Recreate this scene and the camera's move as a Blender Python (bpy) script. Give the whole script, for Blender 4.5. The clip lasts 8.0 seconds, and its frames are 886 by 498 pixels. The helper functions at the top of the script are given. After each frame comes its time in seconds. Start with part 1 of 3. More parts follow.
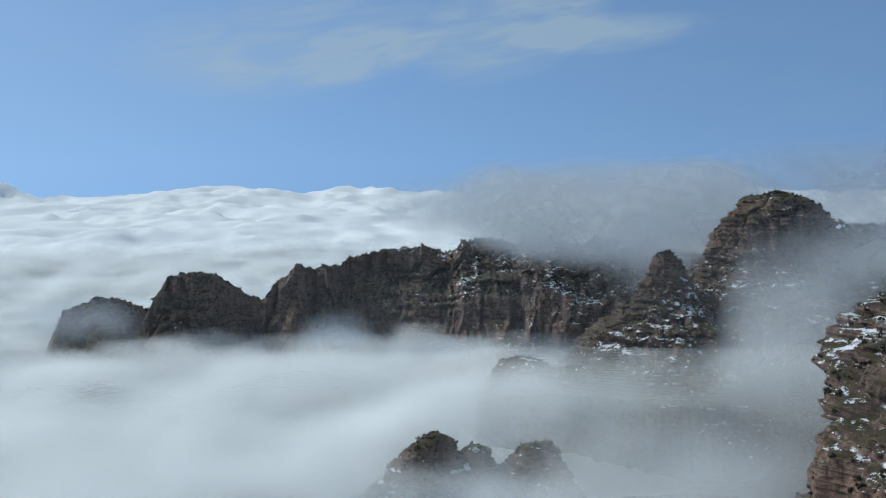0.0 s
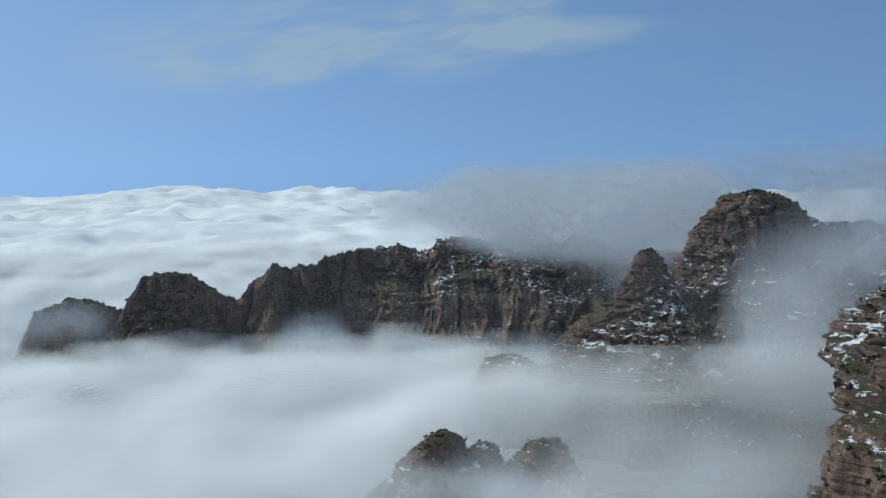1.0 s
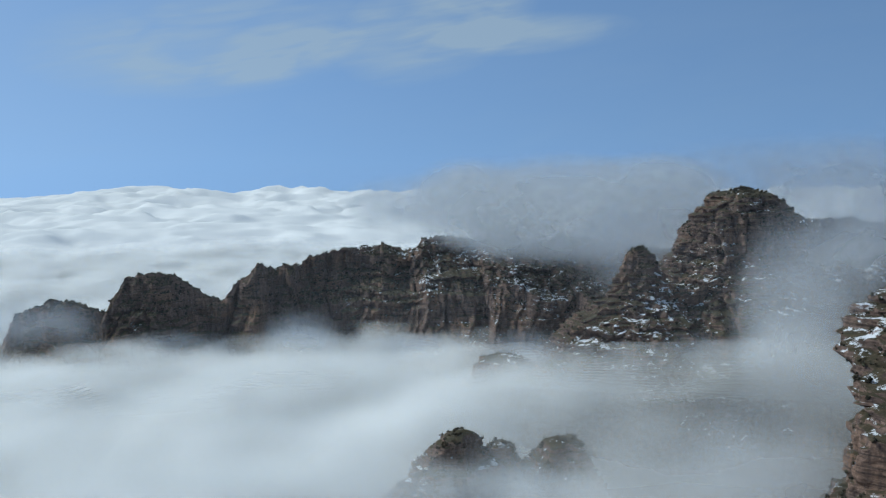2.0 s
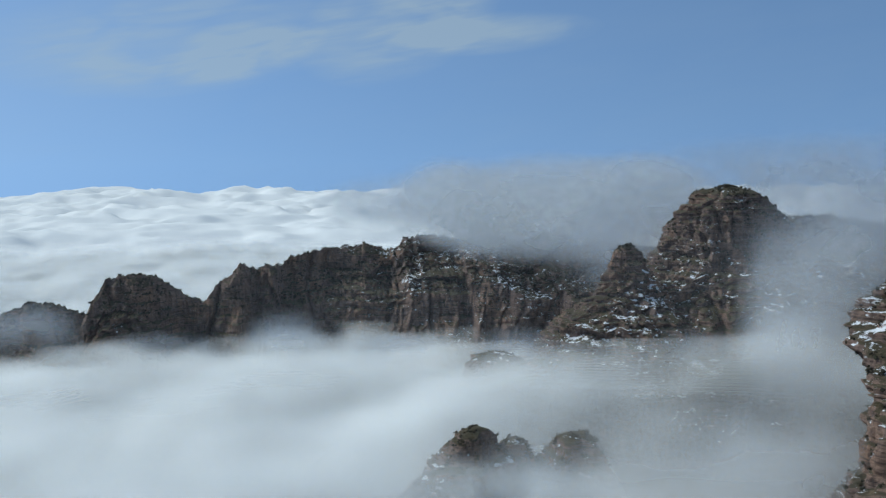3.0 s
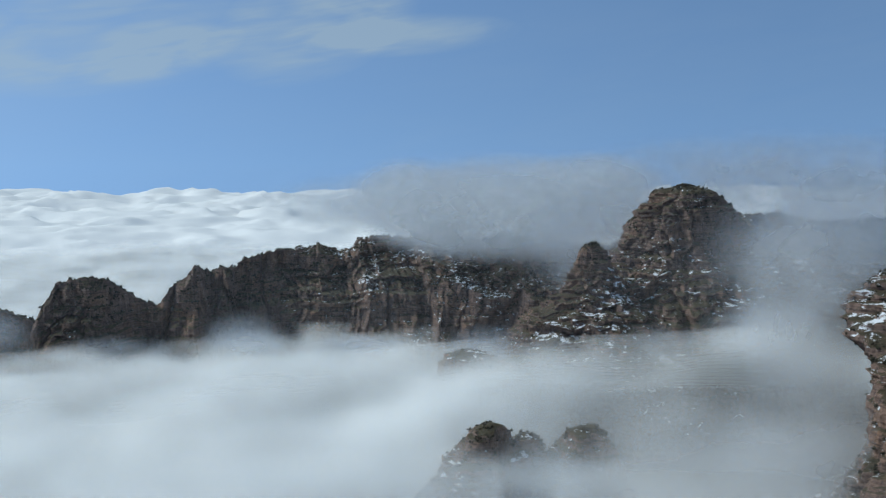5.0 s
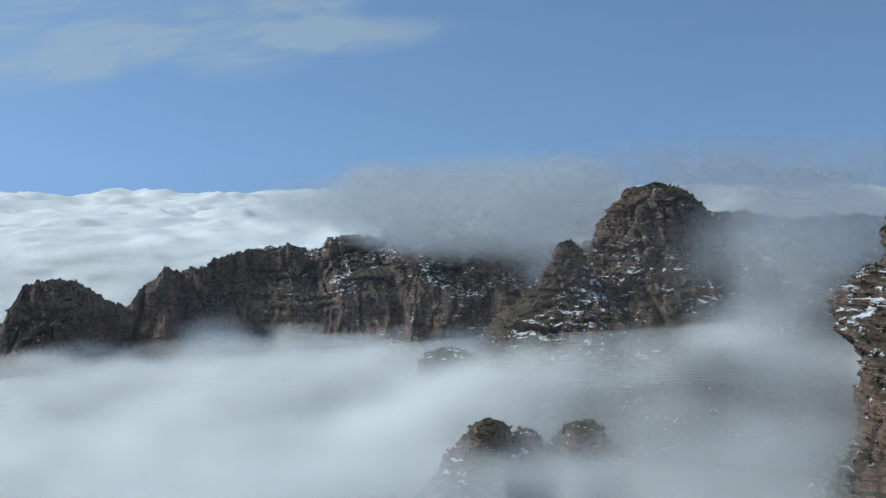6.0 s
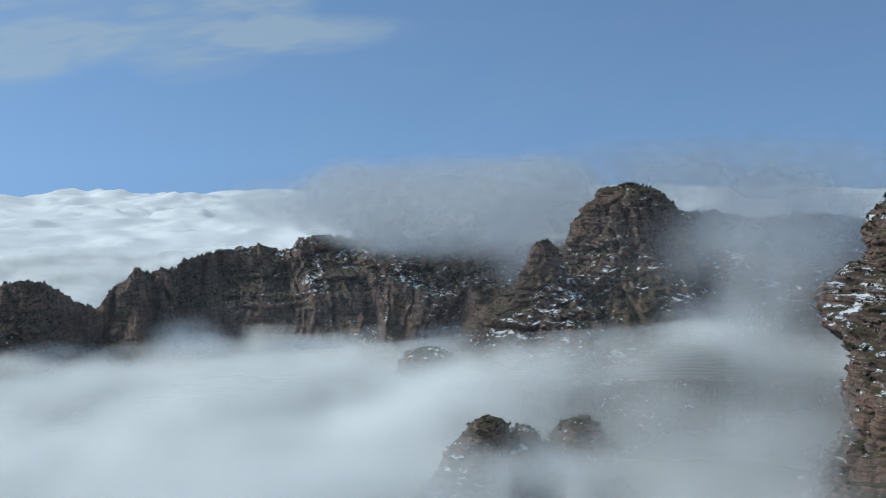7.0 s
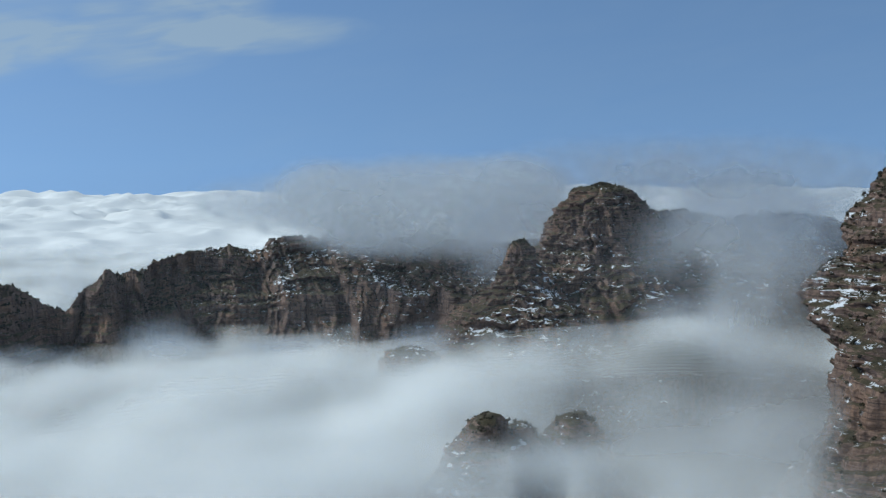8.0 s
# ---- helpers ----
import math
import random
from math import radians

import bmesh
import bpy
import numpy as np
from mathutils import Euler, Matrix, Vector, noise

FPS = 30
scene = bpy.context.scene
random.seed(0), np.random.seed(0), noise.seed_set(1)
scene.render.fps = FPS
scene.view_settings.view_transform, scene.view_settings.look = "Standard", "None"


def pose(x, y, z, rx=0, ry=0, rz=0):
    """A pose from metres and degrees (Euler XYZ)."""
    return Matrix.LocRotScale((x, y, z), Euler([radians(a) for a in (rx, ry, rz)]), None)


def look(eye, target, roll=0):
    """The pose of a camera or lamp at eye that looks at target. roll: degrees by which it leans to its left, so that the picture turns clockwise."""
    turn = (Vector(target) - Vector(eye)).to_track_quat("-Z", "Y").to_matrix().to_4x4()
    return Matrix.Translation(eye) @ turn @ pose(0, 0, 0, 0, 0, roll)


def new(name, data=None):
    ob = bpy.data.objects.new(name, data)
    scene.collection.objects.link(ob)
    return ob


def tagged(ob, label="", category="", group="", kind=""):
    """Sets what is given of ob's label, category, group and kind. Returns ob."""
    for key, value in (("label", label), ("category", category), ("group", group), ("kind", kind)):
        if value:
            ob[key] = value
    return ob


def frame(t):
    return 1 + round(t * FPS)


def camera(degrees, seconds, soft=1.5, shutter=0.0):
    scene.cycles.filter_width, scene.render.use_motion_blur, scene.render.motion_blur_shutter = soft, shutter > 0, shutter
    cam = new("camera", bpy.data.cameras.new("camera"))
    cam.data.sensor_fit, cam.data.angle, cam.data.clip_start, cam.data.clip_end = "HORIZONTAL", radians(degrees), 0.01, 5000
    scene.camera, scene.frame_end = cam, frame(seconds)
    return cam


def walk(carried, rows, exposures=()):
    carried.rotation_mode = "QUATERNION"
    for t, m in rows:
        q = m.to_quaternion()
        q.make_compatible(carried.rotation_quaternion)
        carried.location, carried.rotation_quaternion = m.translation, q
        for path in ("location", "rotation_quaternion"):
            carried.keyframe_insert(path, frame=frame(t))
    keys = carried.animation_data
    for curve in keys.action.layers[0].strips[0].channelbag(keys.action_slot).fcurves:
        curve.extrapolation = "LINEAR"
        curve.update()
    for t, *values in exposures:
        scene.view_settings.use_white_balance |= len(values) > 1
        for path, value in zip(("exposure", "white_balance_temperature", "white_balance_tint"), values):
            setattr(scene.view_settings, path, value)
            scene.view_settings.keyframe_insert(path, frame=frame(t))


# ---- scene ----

# ---------------------------------------------------------------- camera
cam = camera(50.3, 8.0, 1.2)
ROWS = [
    (0.0, 0.00, 0.00, 420.00, 84.830, -0.000, 0.000),
    (0.5, -9.46, 0.45, 419.50, 84.822, -0.019, -1.363),
    (1.0, -18.48, 1.13, 418.96, 84.835, -0.054, -2.577),
    (1.5, -27.00, 2.54, 418.59, 84.824, 0.005, -3.554),
    (3.0, -54.58, 5.14, 417.64, 84.774, 0.235, -6.843),
    (3.5, -62.84, 5.80, 417.53, 84.798, 0.282, -7.955),
    (4.0, -71.24, 7.16, 417.21, 84.796, 0.317, -9.154),
    (4.5, -79.61, 8.08, 416.74, 84.824, 0.256, -10.323),
    (6.0, -105.54, 10.17, 416.74, 84.799, 0.372, -14.492),
    (6.5, -113.40, 11.04, 416.53, 84.802, 0.370, -15.814),
    (7.0, -121.96, 12.25, 416.43, 84.810, 0.314, -17.213),
    (7.5, -130.68, 12.77, 416.47, 84.827, 0.308, -18.556),
    (8.0, -139.23, 13.91, 416.21, 84.829, 0.380, -19.984),
]
walk(cam, [(t, pose(x, y, z, rx, ry, rz)) for t, x, y, z, rx, ry, rz in ROWS],
     [(0.0, -0.22, 6270, 0), (8.0, -0.22, 6270, 0)])

# ---------------------------------------------------------------- world, sun, exposure
SUN_EL, SUN_AZ = 42.0, -68.0       # degrees up; degrees clockwise from straight ahead
scene.cycles.transparent_max_bounces = 128


def sky_world():
    w = bpy.data.worlds.new("sky")
    w.use_nodes = True
    nt = w.node_tree
    N, L = nt.nodes, nt.links
    N.clear()
    out, bg = N.new("ShaderNodeOutputWorld"), N.new("ShaderNodeBackground")
    tc, sep, mx, comb = N.new("ShaderNodeTexCoord"), N.new("ShaderNodeSeparateXYZ"), N.new("ShaderNodeMath"), N.new("ShaderNodeCombineXYZ")
    sky = N.new("ShaderNodeTexSky")
    sky.sky_type, sky.sun_disc = "NISHITA", False
    sky.sun_elevation, sky.sun_rotation = radians(SUN_EL), radians(SUN_AZ)
    sky.altitude, sky.air_density, sky.dust_density, sky.ozone_density = 2500, 1.0, 0.9, 2.0
    L.new(tc.outputs["Generated"], sep.inputs[0])
    mx.operation, mx.inputs[1].default_value = "MAXIMUM", 0.0
    L.new(sep.outputs[2], mx.inputs[0])
    up = N.new("ShaderNodeMath")
    up.operation, up.inputs[1].default_value, up.inputs[2].default_value = "MULTIPLY_ADD", 0.85, 0.305
    L.new(mx.outputs[0], up.inputs[0])
    L.new(sep.outputs[0], comb.inputs[0])
    L.new(sep.outputs[1], comb.inputs[1])
    L.new(up.outputs[0], comb.inputs[2])
    unit = N.new("ShaderNodeVectorMath")
    unit.operation = "NORMALIZE"
    L.new(comb.outputs[0], unit.inputs[0])
    L.new(unit.outputs[0], sky.inputs[0])
    # high ice cloud in streaks, by azimuth and elevation in degrees
    def op(kind, a, b=0.0, c=0.0):
        m = N.new("ShaderNodeMath")
        m.operation = kind
        for sock, v in zip(m.inputs, (a, b, c)):
            if isinstance(v, (float, int)):
                sock.default_value = v
            else:
                L.new(v, sock)
        return m.outputs[0]

    azd = op("MULTIPLY", op("ARCTAN2", sep.outputs[0], sep.outputs[1]), 57.3)
    eld = op("MULTIPLY", op("ARCSINE", sep.outputs[2]), 57.3)
    def turned(a0, e0, angle):
        c, d = math.cos(radians(angle)), math.sin(radians(angle))
        p, q = op("SUBTRACT", azd, a0), op("SUBTRACT", eld, e0)
        return op("MULTIPLY_ADD", q, d, op("MULTIPLY", p, c)), op("MULTIPLY_ADD", p, -d, op("MULTIPLY", q, c))

    along, across = turned(0.0, 0.0, 9.0)

    def brushed(su, sv, detail, distort):
        place, tx = N.new("ShaderNodeCombineXYZ"), N.new("ShaderNodeTexNoise")
        L.new(op("MULTIPLY", along, su), place.inputs[0])
        L.new(op("MULTIPLY", across, sv), place.inputs[1])
        tx.inputs["Scale"].default_value, tx.inputs["Detail"].default_value, tx.inputs["Roughness"].default_value, tx.inputs["Distortion"].default_value = 1.0, detail, 0.5, distort
        L.new(place.outputs[0], tx.inputs["Vector"])
        return tx.outputs["Fac"]

    def lumps(rows, total):
        for a0, e0, wide, high, angle, k in rows:
            p, q = turned(a0, e0, angle)
            u, v = op("DIVIDE", p, wide), op("DIVIDE", q, high)
            lump = op("MAXIMUM", op("SUBTRACT", op("SUBTRACT", 1.0, op("MULTIPLY", u, u)), op("MULTIPLY", v, v)), 0.0)
            total = op("MULTIPLY_ADD", lump, k, total)
        return total

    soft = op("MULTIPLY", op("SUBTRACT", brushed(0.15, 0.5, 3.0, 0.6), 0.24), 2.3)
    hair = op("MULTIPLY_ADD", brushed(0.3, 2.6, 4.0, 0.5), 1.1, 0.45)
    streak = op("MULTIPLY", op("MAXIMUM", soft, 0.0), hair)
    # the last three lumps are unseen ice cloud, added to whiten the light
    total = lumps(((-9.0, 7.0, 11.0, 3.2, 6.0, 0.9), (-4.6, 6.3, 5.0, 1.4, 16.0, 1.0), (4.2, 8.3, 6.5, 3.4, 20.0, 1.15), (9.0, 7.6, 7.5, 1.3, 3.0, 0.9),
                   (-60.0, 12.0, 30.0, 7.0, 0.0, 0.9), (50.0, 22.0, 40.0, 9.0, 0.0, 0.8), (0.0, 66.0, 420.0, 40.0, 0.0, 2.0)), 0.05)
    veil = lumps(((-27.0, 5.0, 22.0, 9.0, 0.0, 0.12),), 0.0)
    ice = op("MINIMUM", op("MULTIPLY_ADD", op("MULTIPLY", streak, total), 0.6, veil), 0.5)
    cirrus = N.new("ShaderNodeMix")
    cirrus.data_type = "RGBA"
    L.new(ice, cirrus.inputs[0])
    L.new(sky.outputs[0], cirrus.inputs[6])
    cirrus.inputs[7].default_value = (2.7, 3.15, 3.5, 1)
    L.new(cirrus.outputs[2], bg.inputs[0])
    bg.inputs[1].default_value = 0.176
    L.new(bg.outputs[0], out.inputs[0])
    scene.world = w


sky_world()
sun = new("sun", bpy.data.lights.new("sun", "SUN"))
sun.data.energy, sun.data.angle, sun.data.color = 2.9, radians(9.0), (1.0, 0.975, 0.935)
az, el = radians(SUN_AZ), radians(SUN_EL)
sun.matrix_world = look((0, 0, 0), (-math.sin(az) * math.cos(el), -math.cos(az) * math.cos(el), -math.sin(el)))


# ---------------------------------------------------------------- noise
def hash3(i, j, k, seed):
    n = (i.astype(np.int64) * 374761393 + j.astype(np.int64) * 668265263 + k.astype(np.int64) * 2147483647 + seed * 1274126177) & 0xFFFFFFFF
    n = ((n ^ (n >> 13)) * 1274126177) & 0xFFFFFFFF
    n = ((n ^ (n >> 16)) * 2246822519) & 0xFFFFFFFF
    return ((n ^ (n >> 15)) & 0xFFFFFF) / float(0xFFFFFF)


def vnoise(x, y, z, seed=0):
    """Smooth value noise, -1 to 1."""
    x, y, z = np.broadcast_arrays(np.asarray(x, float), np.asarray(y, float), np.asarray(z, float))
    i, j, k = np.floor(x), np.floor(y), np.floor(z)
    a, b, c = x - i, y - j, z - k
    a, b, c = (q * q * q * (q * (q * 6 - 15) + 10) for q in (a, b, c))
    r = 0
    for di, wa in ((0, 1 - a), (1, a)):
        for dj, wb in ((0, 1 - b), (1, b)):
            for dk, wc in ((0, 1 - c), (1, c)):
                r = r + wa * wb * wc * hash3(i + di, j + dj, k + dk, seed)
    return 2 * r - 1


def fbm(x, y, z, octaves=4, seed=0):
    r, amp, tot, f = 0, 1.0, 0.0, 1.0
    for o in range(octaves):
        r = r + amp * vnoise(x * f, y * f, z * f, seed + 17 * o)
        tot += amp
        amp, f = amp * 0.5, f * 2.03
    return r / tot


def smooth(a, b, x):
    t = np.clip((x - a) / (b - a), 0, 1)
    return t * t * (3 - 2 * t)


# ---------------------------------------------------------------- meshes
def grid_mesh(name, P, wrap=False, shade=False):
    """A mesh from a grid of points, rows by columns by 3."""
    nv, nu = P.shape[:2]
    idx = np.arange(nv * nu).reshape(nv, nu)
    right = np.roll(idx, -1, 1) if wrap else idx[:, 1:]
    left = idx if wrap else idx[:, :-1]
    q = np.stack([left[:-1], right[:-1], right[1:], left[1:]], -1).reshape(-1, 4)
    me = bpy.data.meshes.new(name)
    me.vertices.add(nv * nu)
    me.vertices.foreach_set("co", P.reshape(-1).astype(np.float32))
    me.loops.add(q.size)
    me.loops.foreach_set("vertex_index", q.reshape(-1).astype(np.int32))
    me.polygons.add(len(q))
    me.polygons.foreach_set("loop_start", (np.arange(len(q)) * 4).astype(np.int32))
    if shade:
        me.polygons.foreach_set("use_smooth", np.ones(len(q), bool))
    me.update(calc_edges=True)
    me.validate()
    return me


# ---------------------------------------------------------------- materials
def nodes_of(name):
    m = bpy.data.materials.new(name)
    m.use_nodes = True
    nt = m.node_tree
    nt.nodes.clear()
    return m, nt.nodes, nt.links


def tex_noise(N, L, vec, scale, detail=5.0, rough=0.55, stretch=None):
    if stretch:
        mp = N.new("ShaderNodeMapping")
        mp.inputs["Scale"].default_value = stretch
        L.new(vec, mp.inputs["Vector"])
        vec = mp.outputs[0]
    n = N.new("ShaderNodeTexNoise")
    n.inputs["Scale"].default_value, n.inputs["Detail"].default_value, n.inputs["Roughness"].default_value = scale, detail, rough
    L.new(vec, n.inputs["Vector"])
    return n.outputs["Fac"]


def ramp(N, L, fac, stops):
    r = N.new("ShaderNodeValToRGB")
    e = r.color_ramp.elements
    while len(e) < len(stops):
        e.new(0.5)
    for el_, (p, c) in zip(e, stops):
        el_.position, el_.color = p, ((c, c, c, 1) if isinstance(c, float) else (*c, 1))
    L.new(fac, r.inputs[0])
    return r.outputs[0]


def mixc(N, L, fac, a, b, mode="MIX"):
    m = N.new("ShaderNodeMix")
    m.data_type, m.blend_type = "RGBA", mode
    for sock, v in ((m.inputs[0], fac), (m.inputs[6], a), (m.inputs[7], b)):
        if isinstance(v, (float, int)):
            sock.default_value = v
        elif isinstance(v, tuple):
            sock.default_value = (*v, 1)
        else:
            L.new(v, sock)
    return m.outputs[2]


def calc(N, L, op, a, b=None):
    m = N.new("ShaderNodeMath")
    m.operation = op
    for sock, v in zip(m.inputs, (a, b)):
        if v is None:
            continue
        if isinstance(v, (float, int)):
            sock.default_value = v
        else:
            L.new(v, sock)
    return m.outputs[0]


def rock_material(name, snow_low, snow_high, green):
    m, N, L = nodes_of(name)
    out, bs = N.new("ShaderNodeOutputMaterial"), N.new("ShaderNodeBsdfPrincipled")
    geo = N.new("ShaderNodeNewGeometry")
    pos = geo.outputs["Position"]
    big = tex_noise(N, L, pos, 0.03, 4)
    strata = tex_noise(N, L, pos, 1.0, 5, 0.6, (0.012, 0.012, 0.55))
    streak = tex_noise(N, L, pos, 1.0, 5, 0.6, (0.45, 0.45, 0.03))
    fine = tex_noise(N, L, pos, 0.9, 6, 0.65)
    base = ramp(N, L, strata, [(0.3, (0.125, 0.086, 0.072)), (0.5, (0.23, 0.156, 0.125)), (0.62, (0.16, 0.111, 0.092)), (0.75, (0.34, 0.238, 0.186))])
    warm = ramp(N, L, big, [(0.5, 0.0), (0.7, 1.0)])
    base = mixc(N, L, calc(N, L, "MULTIPLY", warm, 0.6), base, (0.33, 0.19, 0.115))
    dark = ramp(N, L, streak, [(0.38, 1.0), (0.55, 0.0)])
    base = mixc(N, L, calc(N, L, "MULTIPLY", dark, 0.7), base, (0.075, 0.056, 0.05))
    bed = tex_noise(N, L, pos, 1.0, 3, 0.5, (0.03, 0.03, 1.3))
    base = mixc(N, L, calc(N, L, "MULTIPLY", ramp(N, L, bed, [(0.36, 1.0), (0.46, 0.0)]), 0.55), base, (0.05, 0.043, 0.04))
    base = mixc(N, L, 0.6, base, ramp(N, L, fine, [(0.32, 0.28), (0.68, 0.72)]), "OVERLAY")
    sep = N.new("ShaderNodeSeparateXYZ")
    L.new(geo.outputs["Normal"], sep.inputs[0])
    patch = tex_noise(N, L, pos, 1.0, 7, 0.72, (0.17, 0.17, 0.3))
    brush = tex_noise(N, L, pos, 0.35, 5, 0.7)
    flat = calc(N, L, "ADD", sep.outputs[2], calc(N, L, "MULTIPLY", calc(N, L, "SUBTRACT", brush, 0.5), 0.5))
    veg = ramp(N, L, flat, [(0.58, 0.0), (0.82, 1.0)])
    vegc = ramp(N, L, brush, [(0.35, (0.045, 0.042, 0.026)), (0.55, green), (0.7, (0.14, 0.105, 0.066))])
    base = mixc(N, L, veg, base, vegc)
    lies = ramp(N, L, flat, [(0.5, 0.0), (0.72, 1.0)])
    drift = calc(N, L, "MULTIPLY", calc(N, L, "SUBTRACT", tex_noise(N, L, pos, 0.018, 3), 0.5), 0.6)
    patch = calc(N, L, "ADD", patch, drift)
    # less snow on the low outer humps of the ridge
    west = N.new("ShaderNodeMapRange")
    west.interpolation_type = "SMOOTHSTEP"
    for sock, v in zip(west.inputs[1:5], (-190.0, 40.0, -0.085, 0.02)):
        sock.default_value = v
    at = N.new("ShaderNodeSeparateXYZ")
    L.new(pos, at.inputs[0])
    L.new(at.outputs[0], west.inputs[0])
    patch = calc(N, L, "ADD", patch, west.outputs[0])
    snow = calc(N, L, "MULTIPLY", lies, ramp(N, L, patch, [(snow_low, 0.0), (snow_high, 1.0)]))
    base = mixc(N, L, snow, base, (0.78, 0.80, 0.84))
    L.new(base, bs.inputs["Base Color"])
    bs.inputs["Roughness"].default_value = 0.9
    bs.inputs["Specular IOR Level"].default_value = 0.2
    bump = N.new("ShaderNodeBump")
    bump.inputs["Strength"].default_value, bump.inputs["Distance"].default_value = 1.0, 0.9
    L.new(calc(N, L, "ADD", fine, calc(N, L, "MULTIPLY", strata, 1.5)), bump.inputs["Height"])
    L.new(bump.outputs[0], bs.inputs["Normal"])
    L.new(bs.outputs[0], out.inputs[0])
    return m


def bush_material(name):
    m, N, L = nodes_of(name)
    out, bs = N.new("ShaderNodeOutputMaterial"), N.new("ShaderNodeBsdfPrincipled")
    geo = N.new("ShaderNodeNewGeometry")
    hue = ramp(N, L, geo.outputs["Random Per Island"], [(0.0, (0.02, 0.02, 0.012)), (0.5, (0.038, 0.032, 0.018)), (0.85, (0.06, 0.042, 0.026)), (1.0, (0.036, 0.038, 0.018))])
    leaf = tex_noise(N, L, geo.outputs["Position"], 3.0, 3)
    L.new(mixc(N, L, 0.6, hue, ramp(N, L, leaf, [(0.3, 0.25), (0.7, 0.8)]), "OVERLAY"), bs.inputs["Base Color"])
    bs.inputs["Roughness"].default_value = 0.95
    L.new(bs.outputs[0], out.inputs[0])
    return m


def cloud_material(name):
    m, N, L = nodes_of(name)
    out, bs = N.new("ShaderNodeOutputMaterial"), N.new("ShaderNodeBsdfDiffuse")
    geo = N.new("ShaderNodeNewGeometry")
    L.new(ramp(N, L, tex_noise(N, L, geo.outputs["Position"], 0.006, 5), [(0.3, (0.78, 0.8, 0.81)), (0.7, (0.86, 0.87, 0.87))]), bs.inputs[0])
    L.new(bs.outputs[0], out.inputs[0])
    return m


def mist_material(name, density, low, high, scale, round_edge=False, thin=0.0):
    """Mist: see-through by a noise that lies in the air; thin: its share over the wooded spur; round_edge thins it out towards the rim of its sheet."""
    m, N, L = nodes_of(name)
    out, mix, tr = N.new("ShaderNodeOutputMaterial"), N.new("ShaderNodeMixShader"), N.new("ShaderNodeBsdfTransparent")
    df, tl, half = N.new("ShaderNodeBsdfDiffuse"), N.new("ShaderNodeBsdfTranslucent"), N.new("ShaderNodeMixShader")
    df.inputs[0].default_value = tl.inputs[0].default_value = (0.96, 0.97, 0.97, 1)
    half.inputs[0].default_value = 0.27 if round_edge else 0.22
    geo = N.new("ShaderNodeNewGeometry")
    fac = tex_noise(N, L, geo.outputs["Position"], scale, 4.0, 0.5, (1, 1, 1.3))
    fac = calc(N, L, "MULTIPLY", ramp(N, L, fac, [(low, 0.0), (high, 1.0)]), density)
    if thin:
        away = N.new("ShaderNodeVectorMath")
        away.operation = "DISTANCE"
        away.inputs[1].default_value = (128, 330, 300)
        L.new(geo.outputs["Position"], away.inputs[0])
        mr = N.new("ShaderNodeMapRange")
        mr.interpolation_type = "SMOOTHSTEP"
        for sock, v in zip(mr.inputs[1:5], (40.0, 215.0, thin, 1.0)):
            sock.default_value = v
        L.new(away.outputs["Value"], mr.inputs[0])
        fac = calc(N, L, "MULTIPLY", fac, mr.outputs[0])
    if round_edge:
        tc, ln = N.new("ShaderNodeTexCoord"), N.new("ShaderNodeVectorMath")
        ln.operation = "LENGTH"
        L.new(tc.outputs["Object"], ln.inputs[0])
        fac = calc(N, L, "MULTIPLY", fac, ramp(N, L, ln.outputs["Value"], [(0.05, 1.0), (0.95, 0.0)]))
    L.new(fac, mix.inputs[0])
    L.new(tr.outputs[0], mix.inputs[1])
    L.new(df.outputs[0], half.inputs[1])
    L.new(tl.outputs[0], half.inputs[2])
    L.new(half.outputs[0], mix.inputs[2])
    L.new(mix.outputs[0], out.inputs[0])
    return m


ROCK = rock_material("stratified_rock", 0.60, 0.645, (0.08, 0.066, 0.04))
CRAG_ROCK = rock_material("snowy_crag_rock", 0.572, 0.622, (0.075, 0.06, 0.038))
CLOUD = cloud_material("cloud_top")
BUSH = bush_material("winter_brush")

# ---------------------------------------------------------------- rock forms
LAYERS = np.cumsum(np.random.RandomState(4).uniform(2.2, 9.5, 90)) + 150.0
THIN_LAYERS = np.cumsum(np.random.RandomState(6).uniform(1.3, 5.2, 130)) + 150.0


def terraces(z, layers, sharp=0.22):
    """For heights z: the layer, and the height at which the terraced profile is to be read."""
    k = np.clip(np.searchsorted(layers, z), 1, len(layers) - 1)
    lo, hi = layers[k - 1], layers[k]
    f = (z - lo) / (hi - lo)
    s = np.clip(1 - f / sharp, 0, 1)
    return k, hi + (lo - hi) * s


def ridged(x, y, z, octaves, seed):
    return 1 - 2.4 * np.abs(fbm(x, y, z, octaves, seed))


